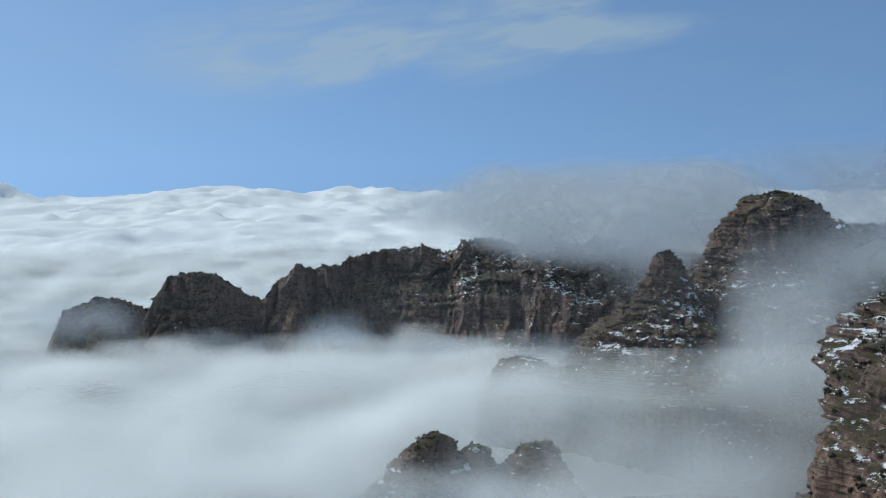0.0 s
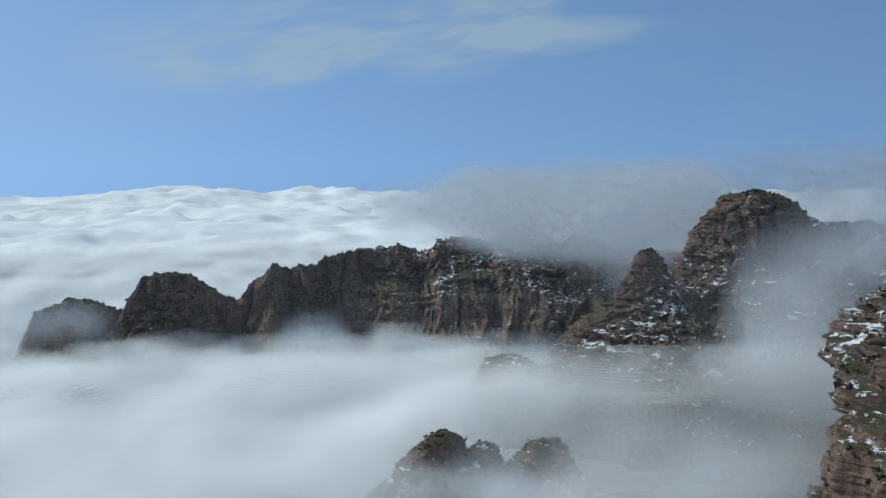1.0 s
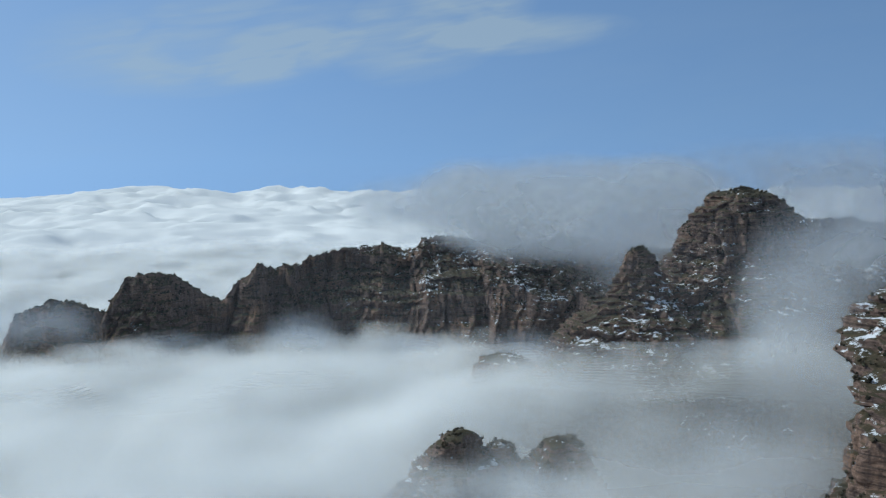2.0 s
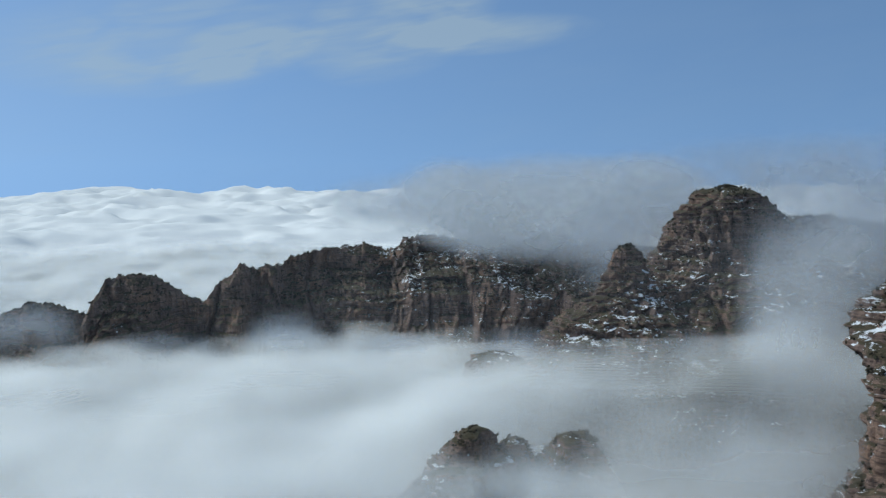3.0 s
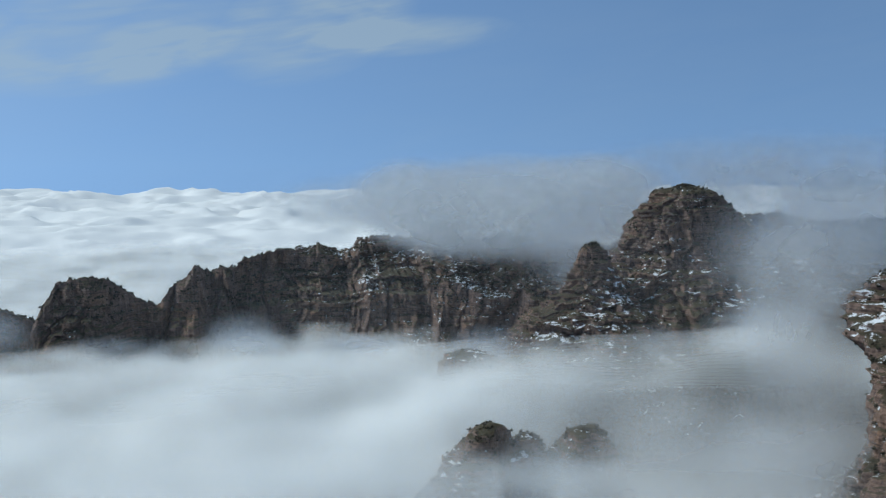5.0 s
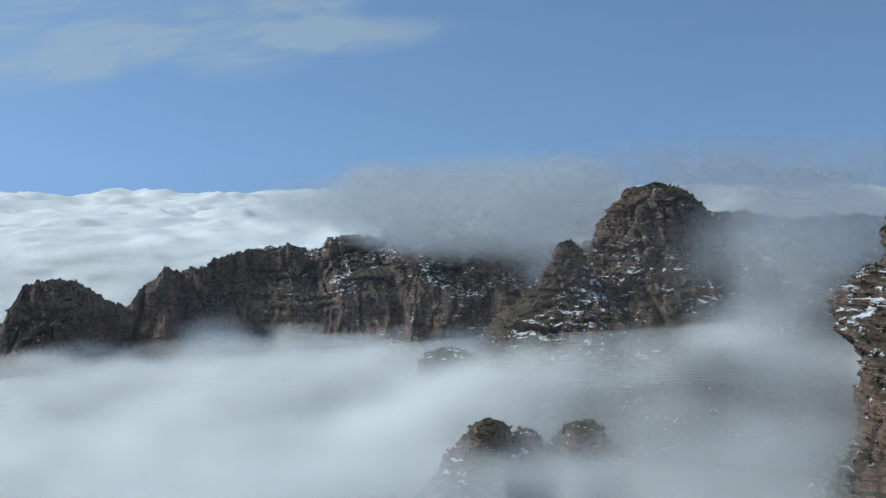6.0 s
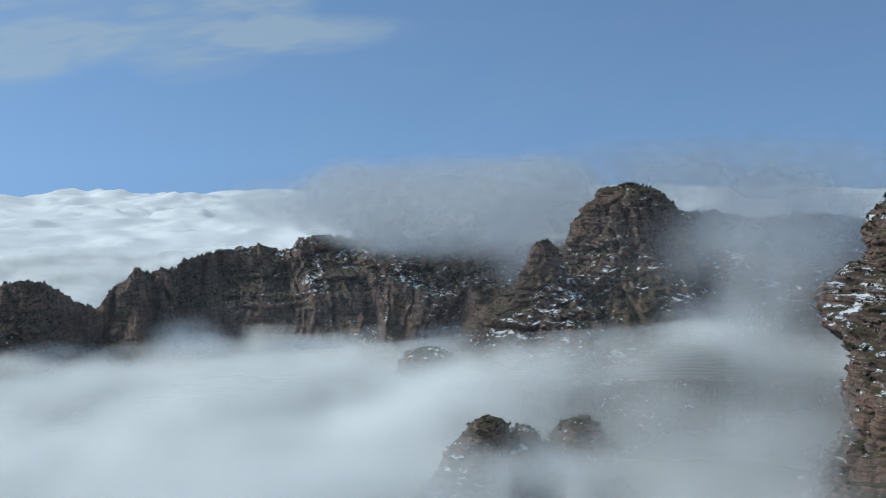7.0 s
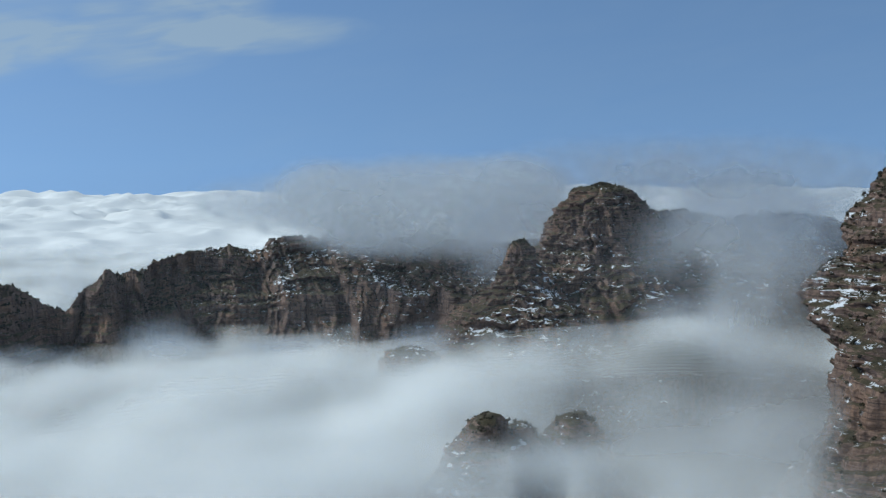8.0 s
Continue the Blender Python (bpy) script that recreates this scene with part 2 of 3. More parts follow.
def rock_detail(X, Y, Z, k, zs, seed, amp=1.0, fine=1.0):
    """Buttresses, gullies, strata, blocks and grain: metres outwards at a place."""
    wx, wy = 5 * fbm(X / 30, Y / 30, Z / 60, 2, seed + 1), 5 * fbm(X / 30 + 9, Y / 30, Z / 60, 2, seed + 2)
    r = 9.0 * ridged((X + wx) / 62, (Y + wy) / 62, Z / 260, 2, seed + 3) * amp
    r = r + 4.6 * ridged((X + wx) / 21, (Y + wy) / 21, Z / 110, 2, seed + 5) * (0.4 + 0.6 * amp)
    r = r + 2.9 * fine * ridged((X + wx) / 7.5, (Y + wy) / 7.5, Z / 55, 2, seed + 7)
    for size, depth, wide, n in ((48, 10.0 * amp, 0.13, 13), (19, 4.0 * (0.3 + 0.7 * amp), 0.15, 15)):
        r = r - depth * smooth(wide, 0.0, np.abs(fbm((X + wx) / size, (Y + wy) / size, Z / (size * 7.0), 2, seed + n)))
    r = r + 2.0 * fbm(X / 40, Y / 40, zs / 3.0, 3, seed + 9)
    w = 2.4 + 3.0 * hash3(k, 0 * k, 0 * k, seed + 2)
    r = r + 2.4 * fine * (hash3(np.floor((X + wx * 0.4) / w + 7 * hash3(k, 0 * k, 0 * k, seed + 3)), np.floor((Y + wy * 0.4) / w), k, seed + 4) - 0.5)
    return r + 1.5 * fine * fbm(X / 3.4, Y / 3.4, Z / 2.6, 3, seed + 11)


def strata(X, Y, Z, seed, blend, layers=LAYERS):
    """The layer, the warped height, and the height at which to read a slope's profile."""
    warp = 7.0 * fbm(X / 70, Y / 70, Z / 90, 2, seed + 31) + 2.0 * fbm(X / 14, Y / 14, Z / 20, 2, seed + 32)
    zs = Z + warp
    k, zt = terraces(zs, layers)
    b = blend * (0.5 + 0.5 * smooth(-0.3, 0.2, fbm(X / 38, Y / 38, Z / 30, 3, seed + 33)))
    return k, zs, b * (zt - warp) + (1 - b) * Z


def ridge_form(ctrl, foot, seed, step_a=0.8, step_z=0.6, blend=0.9, back=60.0, amp=1.0):
    """A ridge along its crest: rows of (x, y, crest height, reach of the front slope over its upper 45 m)."""
    c = np.array(ctrl, float)
    arc = np.r_[0, np.cumsum(np.hypot(np.diff(c[:, 0]), np.diff(c[:, 1])))]
    a = np.arange(0, arc[-1], step_a)
    x, y, top, reach = (np.interp(a, arc, c[:, i]) for i in range(4))
    ker = np.ones(13) / 13
    y, reach = (np.convolve(np.pad(q, 6, "edge"), ker, "valid") for q in (y, reach))
    top = top + 2.6 * fbm(a / 8.0, 0 * a, 0 * a, 3, seed + 21) + 2.4 * (hash3(np.floor(a / 4.2), 0 * a, 0 * a, seed) - 0.5) + 0.8 * fbm(a / 1.6, 0 * a, 0 * a, 2, seed + 22)
    n = int((top.max() - foot) / step_z)
    Z = top[None] + (foot - top[None]) * np.linspace(0, 1, n)[:, None]

    def slope(h):
        return reach[None] * np.interp(h, [0, 4, 14, 26, 45], [0, 0.06, 0.12, 0.33, 1.0]) + 0.45 * np.clip(h - 45, 0, None)

    X0, Y0 = x[None] + 0 * Z, y[None] - slope(np.clip(top[None] - Z, 0, None))
    k, zs, zt = strata(X0, Y0, Z, seed, blend)
    off = slope(np.clip(top[None] - zt, 0, None))
    off = off + rock_detail(X0, Y0, Z, k, zs, seed, amp) * smooth(-1, 9, top[None] - Z)
    side = 1.6 * fbm(X0 / 5, Y0 / 5, Z / 4, 2, seed + 61)
    front = np.stack([X0 + side, y[None] - off, Z], -1)
    t = np.linspace(0, 1, 40)[1:, None]
    d = back * t + 0 * a[None]
    zb = top[None] - 4.0 * smooth(0.05, 0.4, t) + 1.8 * fbm(x[None] / 6.0, d / 6.0, 0 * d, 3, seed + 41) * smooth(0, 0.2, t)
    zb = zb + (foot - top[None]) * smooth(0.4, 1.0, t)
    rear = np.stack([x[None] + 0 * d, y[None] + d, zb], -1)
    return np.concatenate([front[::-1], rear], 0), x


def round_form(cx, cy, prof, foot, seed, squash=(1.0, 1.0), turn=0.0, axis=None, step_a=0.75, step_z=0.6, blend=0.9, amp=1.0, layers=LAYERS, fine=1.0):
    """A rock tower or hill round an axis: profile of (height, radius), top first; axis: rows of (height, x, y), top first, for a form that leans."""
    pr = np.array(prof, float)[::-1]
    top, rmax = pr[-1, 0], pr[:, 1].max()
    nu = int(min(2 * math.pi * rmax * 0.75 / step_a, 1100))
    th = np.arange(nu) / nu * 2 * math.pi
    n = int((top - foot) / step_z)
    Z = np.linspace(foot, top, n)[:, None] + 0 * th[None]
    nx, ny = np.cos(th)[None], np.sin(th)[None]
    r0 = np.interp(Z, pr[:, 0], pr[:, 1])
    ct, st = math.cos(turn), math.sin(turn)
    ax = np.array(axis or [(top, cx, cy), (foot, cx, cy)], float)[::-1]
    ox, oy = np.interp(Z, ax[:, 0], ax[:, 1]), np.interp(Z, ax[:, 0], ax[:, 2])

    def place(r):
        lx, ly = r * nx * squash[0], r * ny * squash[1]
        return ox + ct * lx - st * ly, oy + st * lx + ct * ly

    X0, Y0 = place(r0)
    k, zs, zt = strata(X0, Y0, Z, seed, blend, layers)
    zt = Z + (zt - Z) * smooth(2, 16, top - Z)
    r = np.interp(np.minimum(zt, top), pr[:, 0], pr[:, 1])
    r = r + 0.24 * r0 * fbm(nx * 1.4 + 3, ny * 1.4, Z / 110.0, 3, seed + 8)
    r = r + rock_detail(X0, Y0, Z, k, zs, seed, amp, fine) * smooth(0, 12, r0)
    X, Y = place(np.maximum(r, 0.1))
    Zz = Z + 1.3 * fbm(X / 9.0, Y / 9.0, 0 * X, 3, seed + 51) * smooth(0.0, 3.0, Z - foot)
    cap = np.array([[[X[-1].mean(), Y[-1].mean(), Zz[-1].mean() + 0.3]]]) + np.zeros((1, nu, 1))
    return np.concatenate([np.stack([X, Y, Zz], -1), cap], 0)


def part(name, me, material, parent, label=""):
    ob = new(name, me)
    me.materials.append(material)
    ob.parent = parent
    if label:
        ob["label"] = label
    return ob


def thing(name, label, category, kind="", group=""):
    return tagged(new(name), label, category, group, kind)


def bands(P, parent, cuts, wrap=True, material=None):
    """Cuts a form at heights into named parts: (name, lower end, label), lowest first."""
    rows = P[:, :, 2].mean(1)
    ends = [int(np.searchsorted(rows, lo)) for _, lo, _ in cuts] + [len(P) - 1]
    ends[0] = 0
    for (name, _, label), i, j in zip(cuts, ends[:-1], ends[1:]):
        part(name, grid_mesh(name, P[i:j + 1], wrap), material or ROCK, parent, label)


def blob():
    """A knobbly ball of 18 points and 32 triangles."""
    v = [Vector(p) for p in ((1, 0, 0), (-1, 0, 0), (0, 1, 0), (0, -1, 0), (0, 0, 1), (0, 0, -1))]
    tri, mid, out = [(0, 2, 4), (2, 1, 4), (1, 3, 4), (3, 0, 4), (2, 0, 5), (1, 2, 5), (3, 1, 5), (0, 3, 5)], {}, []

    def half(i, j):
        e = (min(i, j), max(i, j))
        if e not in mid:
            mid[e] = len(v)
            v.append(((v[i] + v[j]) / 2).normalized())
        return mid[e]

    for i, j, k in tri:
        ij, jk, ki = half(i, j), half(j, k), half(k, i)
        out += [(i, ij, ki), (j, jk, ij), (k, ki, jk), (ij, jk, ki)]
    return np.array([tuple(p) for p in v]), np.array(out)


BLOB_V, BLOB_T = blob()


def shrubs(parent, P, count, size, seed, flat=0.55, low=0.0, wrap=False):
    """Low bushes, joined, on the level parts of a form above a height."""
    rs = np.random.RandomState(seed)
    e1, e2 = P[1:, :-1] - P[:-1, :-1], P[:-1, 1:] - P[:-1, :-1]
    nrm = np.cross(e2, e1)
    nz = np.abs(nrm[..., 2]) / (np.linalg.norm(nrm, axis=-1) + 1e-9)
    c = P[:-1, :-1]
    ok = np.argwhere((nz > flat) & (c[..., 2] > low) & (fbm(c[..., 0] / 14, c[..., 1] / 14, 0 * nz, 3, seed) > -0.25))
    if not len(ok):
        return
    pick = ok[rs.randint(0, len(ok), count)]
    at = c[pick[:, 0], pick[:, 1]]
    V, T, base = [], [], 0
    for p in at:
        s = size * rs.uniform(0.4, 1.0) ** 1.3
        for _ in range(rs.randint(2, 5)):
            q = s * rs.uniform(0.35, 0.7)
            v = BLOB_V * (q * rs.uniform(0.75, 1.3, 3)) * rs.uniform(0.6, 1.35, (len(BLOB_V), 1))
            V.append(v + p + np.r_[rs.normal(0, 0.45 * s, 2), abs(rs.normal(0.35, 0.3)) * s])
            T.append(BLOB_T + base)
            base += len(BLOB_V)
    me = bpy.data.meshes.new("shrubs")
    me.from_pydata(np.concatenate(V).tolist(), [], np.concatenate(T).tolist())
    ob = part("shrubs", me, BUSH, parent, "dark wiry winter bushes on the rock")
    ob["kind"] = "stuff"


# ---------------------------------------------------------------- mountains
ridge = thing("mountain_ridge", "long dark cliff ridge with level strata and snow-dusted ledges", "mountain ridge")
RIDGE = [(-356, 834, 255, 25), (-339, 832, 288, 22), (-319, 832, 297, 22), (-294, 832, 299, 24), (-276, 832, 293, 25), (-266, 836, 284, 25), (-259, 834, 297, 25), (-248, 846, 318, 25),
         (-230, 848, 322, 28), (-209, 857, 317, 28), (-180, 867, 297, 28), (-171, 876, 293, 26), (-151, 874, 313, 22), (-137, 874, 327, 20), (-129, 880, 322, 20), (-122, 906, 318, 22), (-114, 892, 323, 26), (-106, 900, 320, 30),
         (-100, 926, 322, 30), (-92, 934, 328, 32), (-54, 948, 332, 32), (-14, 955, 336, 50), (4, 957, 331, 68), (11, 948, 331, 76), (18, 950, 342, 84), (50, 952, 345, 88), (72, 949, 342, 88), (80, 942, 352, 86),
         (100, 928, 354, 84), (124, 910, 342, 82), (149, 896, 346, 78), (180, 868, 345, 80), (215, 835, 340, 70), (260, 800, 345, 60)]
P, xs = ridge_form(RIDGE, 215.0, 3)
for name, lo, hi, label in (("outer_hump", -400, -268, "low rounded rock hump"), ("rock_hump", -268, -174, "broad dark rock hump"), ("rock_tooth", -174, -104, "pale brown upright rock tooth split by a gully"),
                            ("cliff_wall", -104, 10, "sheer brown cliff wall"), ("stepped_cliff", 10, 300, "stepped cliff with many snowy ledges")):
    i, j = np.searchsorted(xs, lo), np.searchsorted(xs, hi)
    part(name, grid_mesh(name, P[:, i:min(j + 1, len(xs))]), ROCK, ridge, label)
shrubs(ridge, P, 4200, 1.5, 5, 0.6, 285.0)

peak = thing("summit_peak", "tall dark rock peak with brushy top, half in mist", "mountain peak")
P = round_form(244, 692, [(399, 2), (396.5, 7), (393.5, 13), (389, 19), (383, 25), (376, 29), (366, 33), (352, 39), (340, 48), (325, 63), (308, 82), (260, 115)], 225.0, 11, (1.1, 0.95), 0.15, amp=0.8)
bands(P, peak, (("lower_slope", 0, "ledgy lower slope with snow"), ("cliff", 312, ""), ("summit_dome", 372, "rounded brushy summit")))
shrubs(peak, P, 2000, 1.4, 6, 0.5, 300.0)
east = thing("east_shoulder", "low snowy rock shoulder joined to the summit peak", "rock")
P = round_form(303, 690, [(350, 3), (347, 16), (339, 27), (324, 38), (304, 58), (260, 90)], 225.0, 83, (1.15, 0.9), amp=0.6)
bands(P, east, (("lower_slope", 0, ""), ("cliff", 310, "ledgy dark cliff")))
shrubs(east, P, 500, 1.4, 84, 0.5, 295.0)
pinn = thing("rock_pinnacle", "brown rock tower with a rounded head beside the summit peak", "rock tower")
P = round_form(156, 656, [(358.5, 1.5), (357, 4), (354, 6.5), (347, 8.5), (338, 12), (328, 18), (318, 28), (304, 48), (270, 80)], 225.0, 23, amp=0.35, step_a=0.5, step_z=0.45)
bands(P, pinn, (("lower_slope", 0, "snowy ledges below the tower"), ("cliff", 316, "tan rock column"), ("head", 343, "rounded dark head")))
shrubs(pinn, P, 600, 1.3, 7, 0.5, 295.0)
shoulder = thing("far_shoulder", "hazy dark mountain shoulder behind the peak", "mountain")
P, xs = ridge_form([(262, 720, 350, 40), (300, 730, 374, 40), (345, 740, 373, 45), (420, 755, 364, 50), (500, 770, 366, 50), (580, 800, 356, 50), (680, 860, 330, 50), (800, 930, 290, 50)], 215.0, 33, 1.2, 0.9)
part("cliff", grid_mesh("cliff", P), ROCK, shoulder)
shrubs(shoulder, P, 600, 1.8, 8, 0.6, 290.0)
crag = thing("near_crag", "dark terraced crag with brown rock band and snow-covered ledges", "crag")
P = round_form(222, 345, [(428, 2), (423, 7), (415, 13), (404, 20), (395, 28), (387, 31), (375, 32), (371, 42), (365, 50), (358, 57), (347, 63), (337, 74), (320, 78), (300, 90), (250, 115)], 225.0, 47,
               axis=[(428, 224, 346), (387, 206, 335), (374, 200, 322), (359, 190, 302), (340, 181, 246), (300, 176, 228), (225, 172, 215)], amp=0.4, step_a=0.5, step_z=0.36, layers=THIN_LAYERS, fine=0.55)
bands(P, crag, material=CRAG_ROCK, cuts=(("terraced_slope", 0, "brushy rock terraces with snow"), ("cliff_band", 377, "sheer tan rock band"), ("crag_top", 402, "dark stepped top")))
shrubs(crag, P, 3600, 1.1, 9, 0.5, 290.0)


def crag_tree(P, target, height, seed):
    """A small bent mountain pine on the point of a form nearest to a place."""
    rs = np.random.RandomState(seed)
    q = P.reshape(-1, 3)
    foot = q[np.argmin(((q - np.array(target)) ** 2).sum(1))]
    tree = thing("mountain_pine", "small dark pine clinging to the crag's edge", "tree", group="pines on the crag")
    tree.matrix_basis = Matrix.Translation(Vector(foot) - Vector((0, 0, 0.4)))
    bend = rs.uniform(-0.5, 0.5, 2)

    def stem(t):
        return Vector((bend[0] * t * t, bend[1] * t * t, height * t))

    def limb(bm, a, b, r0, r1):
        q4 = (b - a).to_track_quat("Z", "Y").to_matrix().to_4x4()
        bmesh.ops.create_cone(bm, segments=6, radius1=r0, radius2=r1, depth=(b - a).length, matrix=Matrix.Translation((a + b) / 2) @ q4)

    bm, tips = bmesh.new(), []
    for i in range(5):
        limb(bm, stem(i / 5), stem((i + 1) / 5), 0.16 * (1 - i / 5.6), 0.16 * (1 - (i + 1) / 5.6))
    for i in range(14):
        t, a = rs.uniform(0.3, 0.97), rs.uniform(0, 6.28)
        r = height * 0.38 * (1.15 - t) * rs.uniform(0.7, 1.2)
        tip = stem(t) + Vector((r * math.cos(a), r * math.sin(a), rs.uniform(-0.1, 0.35)))
        limb(bm, stem(t), tip, 0.05, 0.015)
        tips += [tip, stem(t).lerp(tip, 0.6)]
    me = bpy.data.meshes.new("trunk")
    bm.to_mesh(me)
    bm.free()
    part("trunk", me, ROCK, tree, "grey-brown trunk and limbs")
    V, T, base = [], [], 0
    for tip in tips + [stem(1.0)]:
        for _ in range(5):
            v = BLOB_V * rs.uniform(0.14, 0.34) * rs.uniform((0.7, 0.7, 0.35), (1.4, 1.4, 0.7)) * rs.uniform(0.6, 1.35, (len(BLOB_V), 1))
            V.append(v + np.array(tip) + rs.normal(0, 0.2, 3))
            T.append(BLOB_T + base)
            base += len(BLOB_V)
    me = bpy.data.meshes.new("crown")
    me.from_pydata(np.concatenate(V).tolist(), [], np.concatenate(T).tolist())
    part("crown", me, BUSH, tree, "thin dark green tufts of needles")


for i, (x, y, z, h) in enumerate(((189, 356, 400, 4.2), (181, 350, 392, 2.6), (196, 352, 408, 3.4), (200, 340, 414, 3.0), (176, 328, 380, 2.8), (148, 322, 361, 3.0), (150, 338, 362, 2.6), (160, 300, 366, 2.8))):
    crag_tree(P, (x, y, z), h, 200 + i)
# added out of view, at first to shade mist; continues the crag's rise
massif = thing("unseen_massif", "high dark mountain added out of view beyond the crag", "mountain")
P = round_form(450, 380, [(500, 3), (493, 20), (475, 40), (450, 58), (425, 74), (390, 98), (350, 120), (300, 145), (250, 180)], 225.0, 87, amp=0.8, step_a=1.6, step_z=1.3)
bands(P, massif, material=CRAG_ROCK, cuts=(("lower_slope", 0, ""), ("cliff", 330, ""), ("summit_dome", 460, "")))
for x, y, prof, seed, label in ((-3, 338, [(321.5, 2), (320.5, 4.5), (318, 6.5), (312, 8.5), (305, 12), (294, 20), (270, 36)], 61, "rounded dark rock knoll rising out of the mist"),
                                (12, 343, [(315, 2.5), (314, 4.5), (310, 6), (304, 8.5), (295, 14), (270, 30)], 63, "low broken rock knoll beside a taller one"),
                                (37, 343, [(316, 3.5), (314.5, 6.5), (308, 9), (297, 15), (270, 30)], 65, "faint grey rock knoll deep in the mist"),
                                (-16, 333, [(309, 1), (307, 4), (300, 9), (288, 17), (270, 30)], 64, "low dark rock wing under a taller knoll"),
                                (83, 592, [(291, 3), (289, 7), (283, 11), (270, 20)], 67, "dark rock tip just showing through the mist"),
                                (52, 606, [(294, 4), (291, 10), (283, 15), (270, 24)], 69, "flat dark rock tip just showing through the mist")):
    k = thing("rock_knoll", label, "rock", group="rocks in the mist")
    P = round_form(x, y, prof, 240.0, seed, step_a=0.4, step_z=0.35, amp=0.32)
    part("rock", grid_mesh("rock", P, True), ROCK, k)
    shrubs(k, P, 220, 0.9, seed + 1, 0.45, prof[0][0] - 22)

# ---------------------------------------------------------------- ground and clouds
def ground_height(x, y):
    """The valley floor, with the wooded spur from which the knolls and the crag rise."""
    spur = 95 * smooth(330, 20, np.hypot((x - 150) * 0.9, y - 430)) + 30 * smooth(160, 10, np.hypot(x - 10, y - 350))
    return 150 + spur + 6 * fbm(x / 60, y / 60, 0 * x, 4, 75) * smooth(4000, 900, np.hypot(x, y))


RR = np.r_[np.linspace(2, 900, 260), np.linspace(930, 4900, 40)][:, None]
TH = (np.arange(360) / 360 * 2 * math.pi)[None]
gr = new("ground", grid_mesh("ground", np.stack([RR * np.sin(TH), RR * np.cos(TH), ground_height(RR * np.sin(TH), RR * np.cos(TH))], -1), True, True))
gr.data.materials.append(rock_material("wooded_slope", 0.93, 0.97, (0.05, 0.043, 0.024)))
tagged(gr, "dark valley ground hidden below the clouds", "ground", kind="structure")


def fog_top(x, y):
    """Height of the cloud's upper side over the valley."""
    z = 253 + 52 * smooth(745, 470, y) * smooth(-700, -100, -np.abs(x - 60))
    z = z + 5 * smooth(260, 60, np.hypot(x - 170, y - 540)) + 15 * smooth(150, 30, np.hypot(x - 80, y - 370))
    z = z + 9 * smooth(-120, -270, x) * smooth(450, 700, y)
    return z + 4 * fbm(x / 160, y / 160, 0 * x, 2, 71) + 3 * fbm(x / 55, y / 55, 0 * x, 2, 73)


def sea_mesh(lift, rough, near):
    r = np.r_[np.linspace(0, 1, 230) ** 1.4 * (4850 - near) + near]
    th = np.linspace(0, 2 * math.pi, 1081)[:-1]
    X, Y = r[:, None] * np.sin(th)[None], r[:, None] * np.cos(th)[None]
    Z = fog_top(X, Y) + lift - 115 * smooth(430, 150, np.hypot((X - 190) * 0.95, (Y - 430) * 0.9))
    far = smooth(1100, 2500, r)[:, None]
    b = np.abs(fbm(X / 310, Y / 310, 0 * X, 4, 81))
    Z = Z + far * rough * (52 * (0.4 - b) + 50 * smooth(3000, 4800, r)[:, None] * (0.6 + 1.2 * fbm(X / 400, Y / 400, 0 * X, 3, 83)))
    puff = 0.45 - np.abs(fbm(X / 95, Y / 95, 0 * X, 4, 85))
    Z = Z + smooth(1800, 3000, r)[:, None] * 42 * puff * smooth(-0.15, 0.3, fbm(X / 500, Y / 500, 0 * X, 2, 87))
    return grid_mesh("cloud", np.stack([X, Y, Z], -1), True, True)


sea = new("cloud_sea", sea_mesh(-23.0, 1.0, 0.5))
sea.data.materials.append(CLOUD)
tagged(sea, "endless white sea of clouds filling the valleys", "cloud", kind="stuff")
mist = thing("valley_mist", "soft grey-white mist lying on the sea of clouds", "mist", kind="stuff")
for i in range(17):
    q = i / 16
    r = np.linspace(0.02, 1, 90)[:, None] ** 1.3 * 1600
    th = np.linspace(0, 2 * math.pi, 361)[:-1][None]
    X, Y = r * np.sin(th), r * np.cos(th) + 300
    Z = fog_top(X, Y) - 14 + 29 * q + 4 * fbm(X / 80, Y / 80, 0 * X + i * 0.06, 2, 91)
    m = mist_material("mist", 0.34 - 0.13 * q, 0.26 + 0.2 * q, 0.58 + 0.2 * q, 0.0115, False, 0.2)
    part("mist_layer", grid_mesh("mist", np.stack([X, Y, Z], -1), True, True), m, mist)


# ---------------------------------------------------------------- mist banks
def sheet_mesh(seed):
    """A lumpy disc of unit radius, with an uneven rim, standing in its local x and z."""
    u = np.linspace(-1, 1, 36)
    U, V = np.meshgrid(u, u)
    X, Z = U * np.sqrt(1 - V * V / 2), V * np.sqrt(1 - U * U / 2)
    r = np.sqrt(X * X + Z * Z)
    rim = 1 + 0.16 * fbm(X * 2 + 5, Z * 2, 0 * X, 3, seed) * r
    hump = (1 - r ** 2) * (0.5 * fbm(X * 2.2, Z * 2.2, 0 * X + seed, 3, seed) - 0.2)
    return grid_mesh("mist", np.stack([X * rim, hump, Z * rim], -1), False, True)


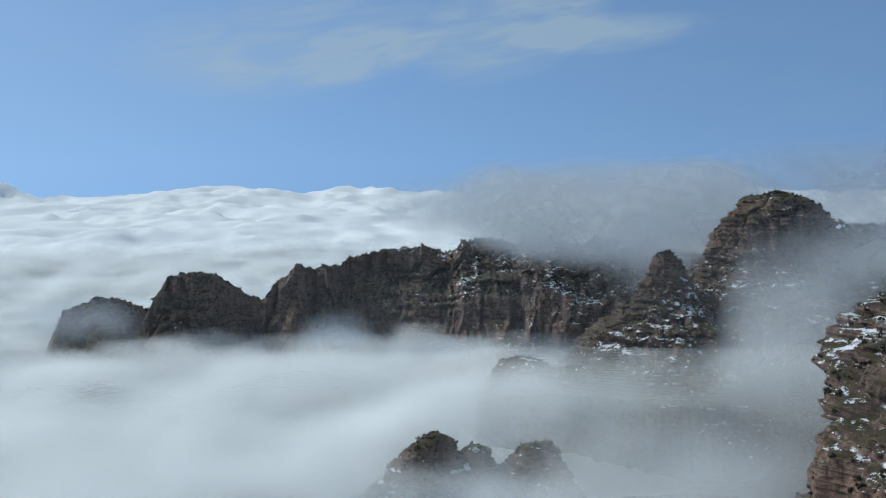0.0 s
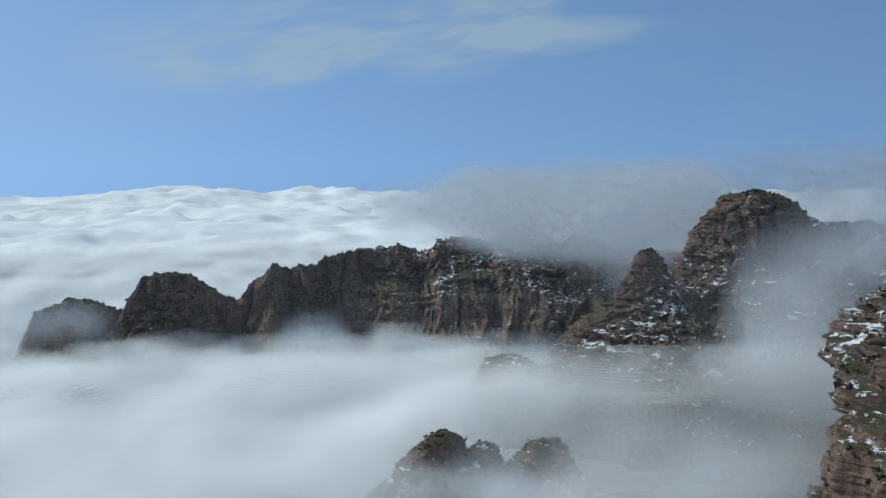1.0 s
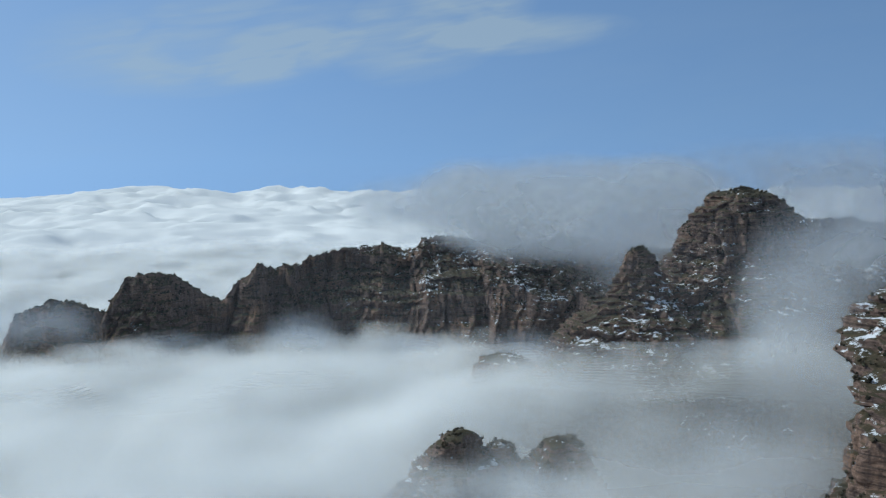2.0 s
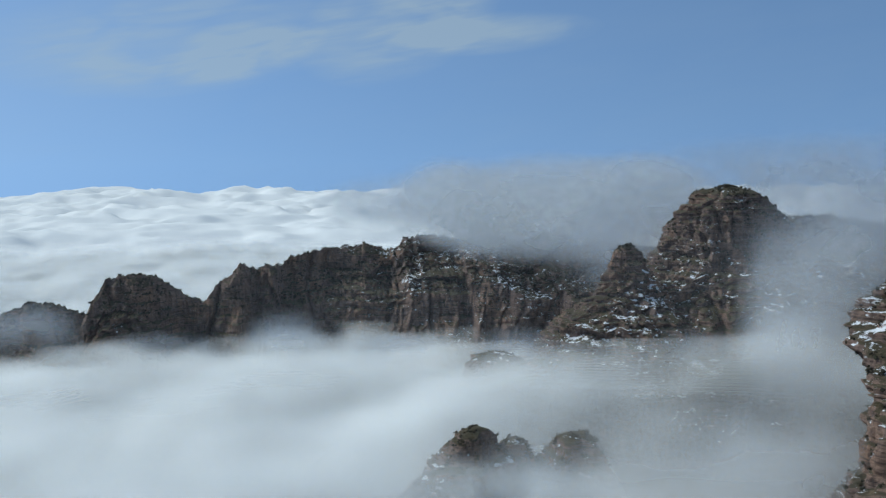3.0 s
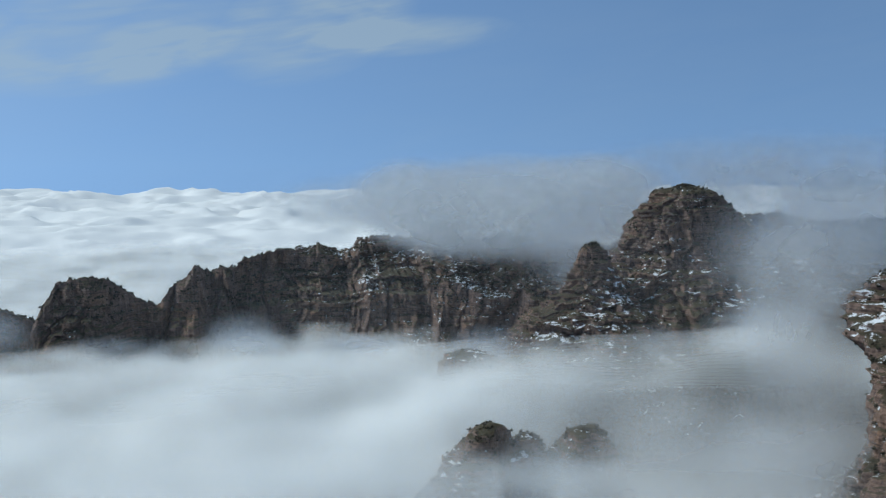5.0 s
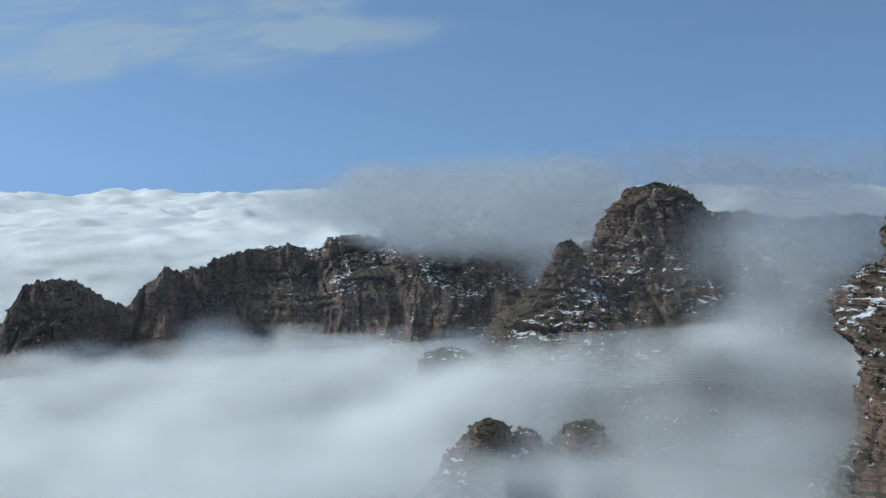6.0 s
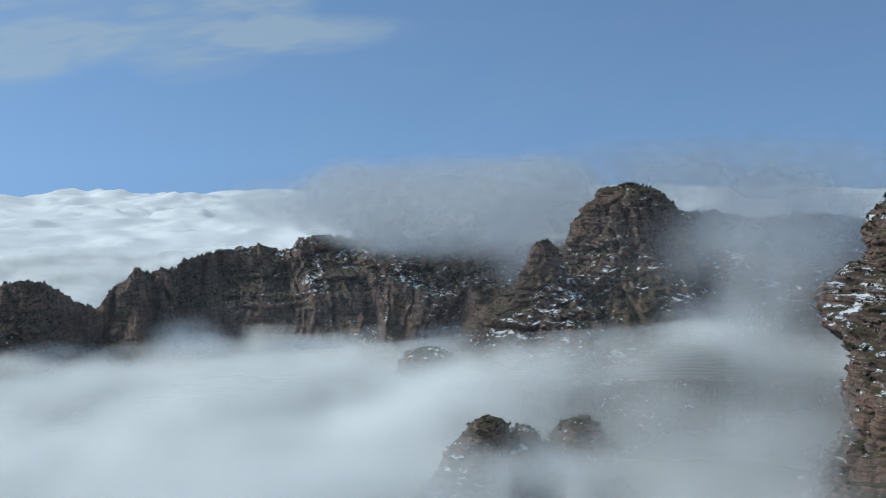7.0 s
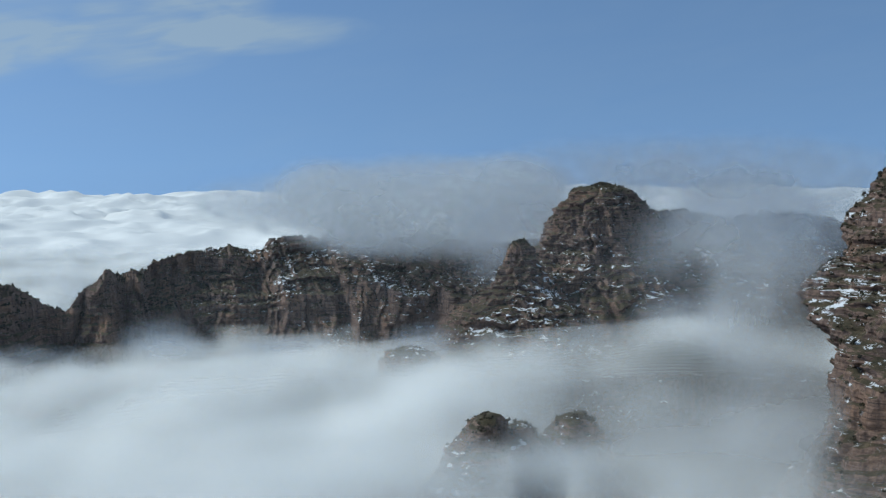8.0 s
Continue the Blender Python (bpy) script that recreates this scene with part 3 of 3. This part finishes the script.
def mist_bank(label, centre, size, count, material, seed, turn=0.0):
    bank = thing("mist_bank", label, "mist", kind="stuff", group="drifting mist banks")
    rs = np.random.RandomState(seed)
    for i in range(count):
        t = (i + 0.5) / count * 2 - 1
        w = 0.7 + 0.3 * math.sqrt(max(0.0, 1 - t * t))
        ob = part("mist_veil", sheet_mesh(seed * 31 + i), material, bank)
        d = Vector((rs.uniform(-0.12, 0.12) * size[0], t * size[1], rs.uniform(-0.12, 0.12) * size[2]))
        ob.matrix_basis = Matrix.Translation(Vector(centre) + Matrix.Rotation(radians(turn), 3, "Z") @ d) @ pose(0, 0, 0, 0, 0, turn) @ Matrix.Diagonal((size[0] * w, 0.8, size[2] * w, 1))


CAP = mist_material("cap_mist", 0.85, 0.24, 0.57, 0.016, True)
VEIL = mist_material("veil_mist", 0.40, 0.25, 0.62, 0.018, True)
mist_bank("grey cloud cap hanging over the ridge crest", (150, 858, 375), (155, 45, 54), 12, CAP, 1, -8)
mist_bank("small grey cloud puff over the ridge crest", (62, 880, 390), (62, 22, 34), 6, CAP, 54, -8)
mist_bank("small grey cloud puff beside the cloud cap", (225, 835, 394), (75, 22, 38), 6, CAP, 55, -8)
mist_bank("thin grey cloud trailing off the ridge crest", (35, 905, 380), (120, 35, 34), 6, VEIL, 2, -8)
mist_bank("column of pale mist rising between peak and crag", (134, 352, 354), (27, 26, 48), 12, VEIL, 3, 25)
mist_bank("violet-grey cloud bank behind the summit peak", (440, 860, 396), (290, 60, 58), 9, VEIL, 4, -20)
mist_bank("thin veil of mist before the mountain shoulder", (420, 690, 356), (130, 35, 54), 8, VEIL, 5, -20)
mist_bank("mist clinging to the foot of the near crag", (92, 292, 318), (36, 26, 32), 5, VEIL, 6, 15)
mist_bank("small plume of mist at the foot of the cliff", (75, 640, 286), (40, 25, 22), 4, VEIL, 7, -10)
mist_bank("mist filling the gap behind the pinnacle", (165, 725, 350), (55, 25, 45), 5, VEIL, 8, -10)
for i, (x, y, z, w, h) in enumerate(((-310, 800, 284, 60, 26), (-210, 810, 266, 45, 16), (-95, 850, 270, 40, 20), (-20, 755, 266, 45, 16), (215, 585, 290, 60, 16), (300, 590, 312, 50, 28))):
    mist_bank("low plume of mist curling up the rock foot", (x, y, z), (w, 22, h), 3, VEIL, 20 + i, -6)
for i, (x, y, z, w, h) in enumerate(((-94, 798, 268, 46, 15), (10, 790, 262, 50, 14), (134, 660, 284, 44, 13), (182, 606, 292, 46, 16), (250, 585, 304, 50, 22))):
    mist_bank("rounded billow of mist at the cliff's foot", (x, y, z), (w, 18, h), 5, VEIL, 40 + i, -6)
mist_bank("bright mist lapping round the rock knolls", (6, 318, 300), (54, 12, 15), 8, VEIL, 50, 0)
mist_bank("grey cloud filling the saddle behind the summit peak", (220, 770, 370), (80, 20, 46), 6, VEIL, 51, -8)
HAZE = mist_material("haze_mist", 0.022, 0.1, 0.5, 0.01, True)
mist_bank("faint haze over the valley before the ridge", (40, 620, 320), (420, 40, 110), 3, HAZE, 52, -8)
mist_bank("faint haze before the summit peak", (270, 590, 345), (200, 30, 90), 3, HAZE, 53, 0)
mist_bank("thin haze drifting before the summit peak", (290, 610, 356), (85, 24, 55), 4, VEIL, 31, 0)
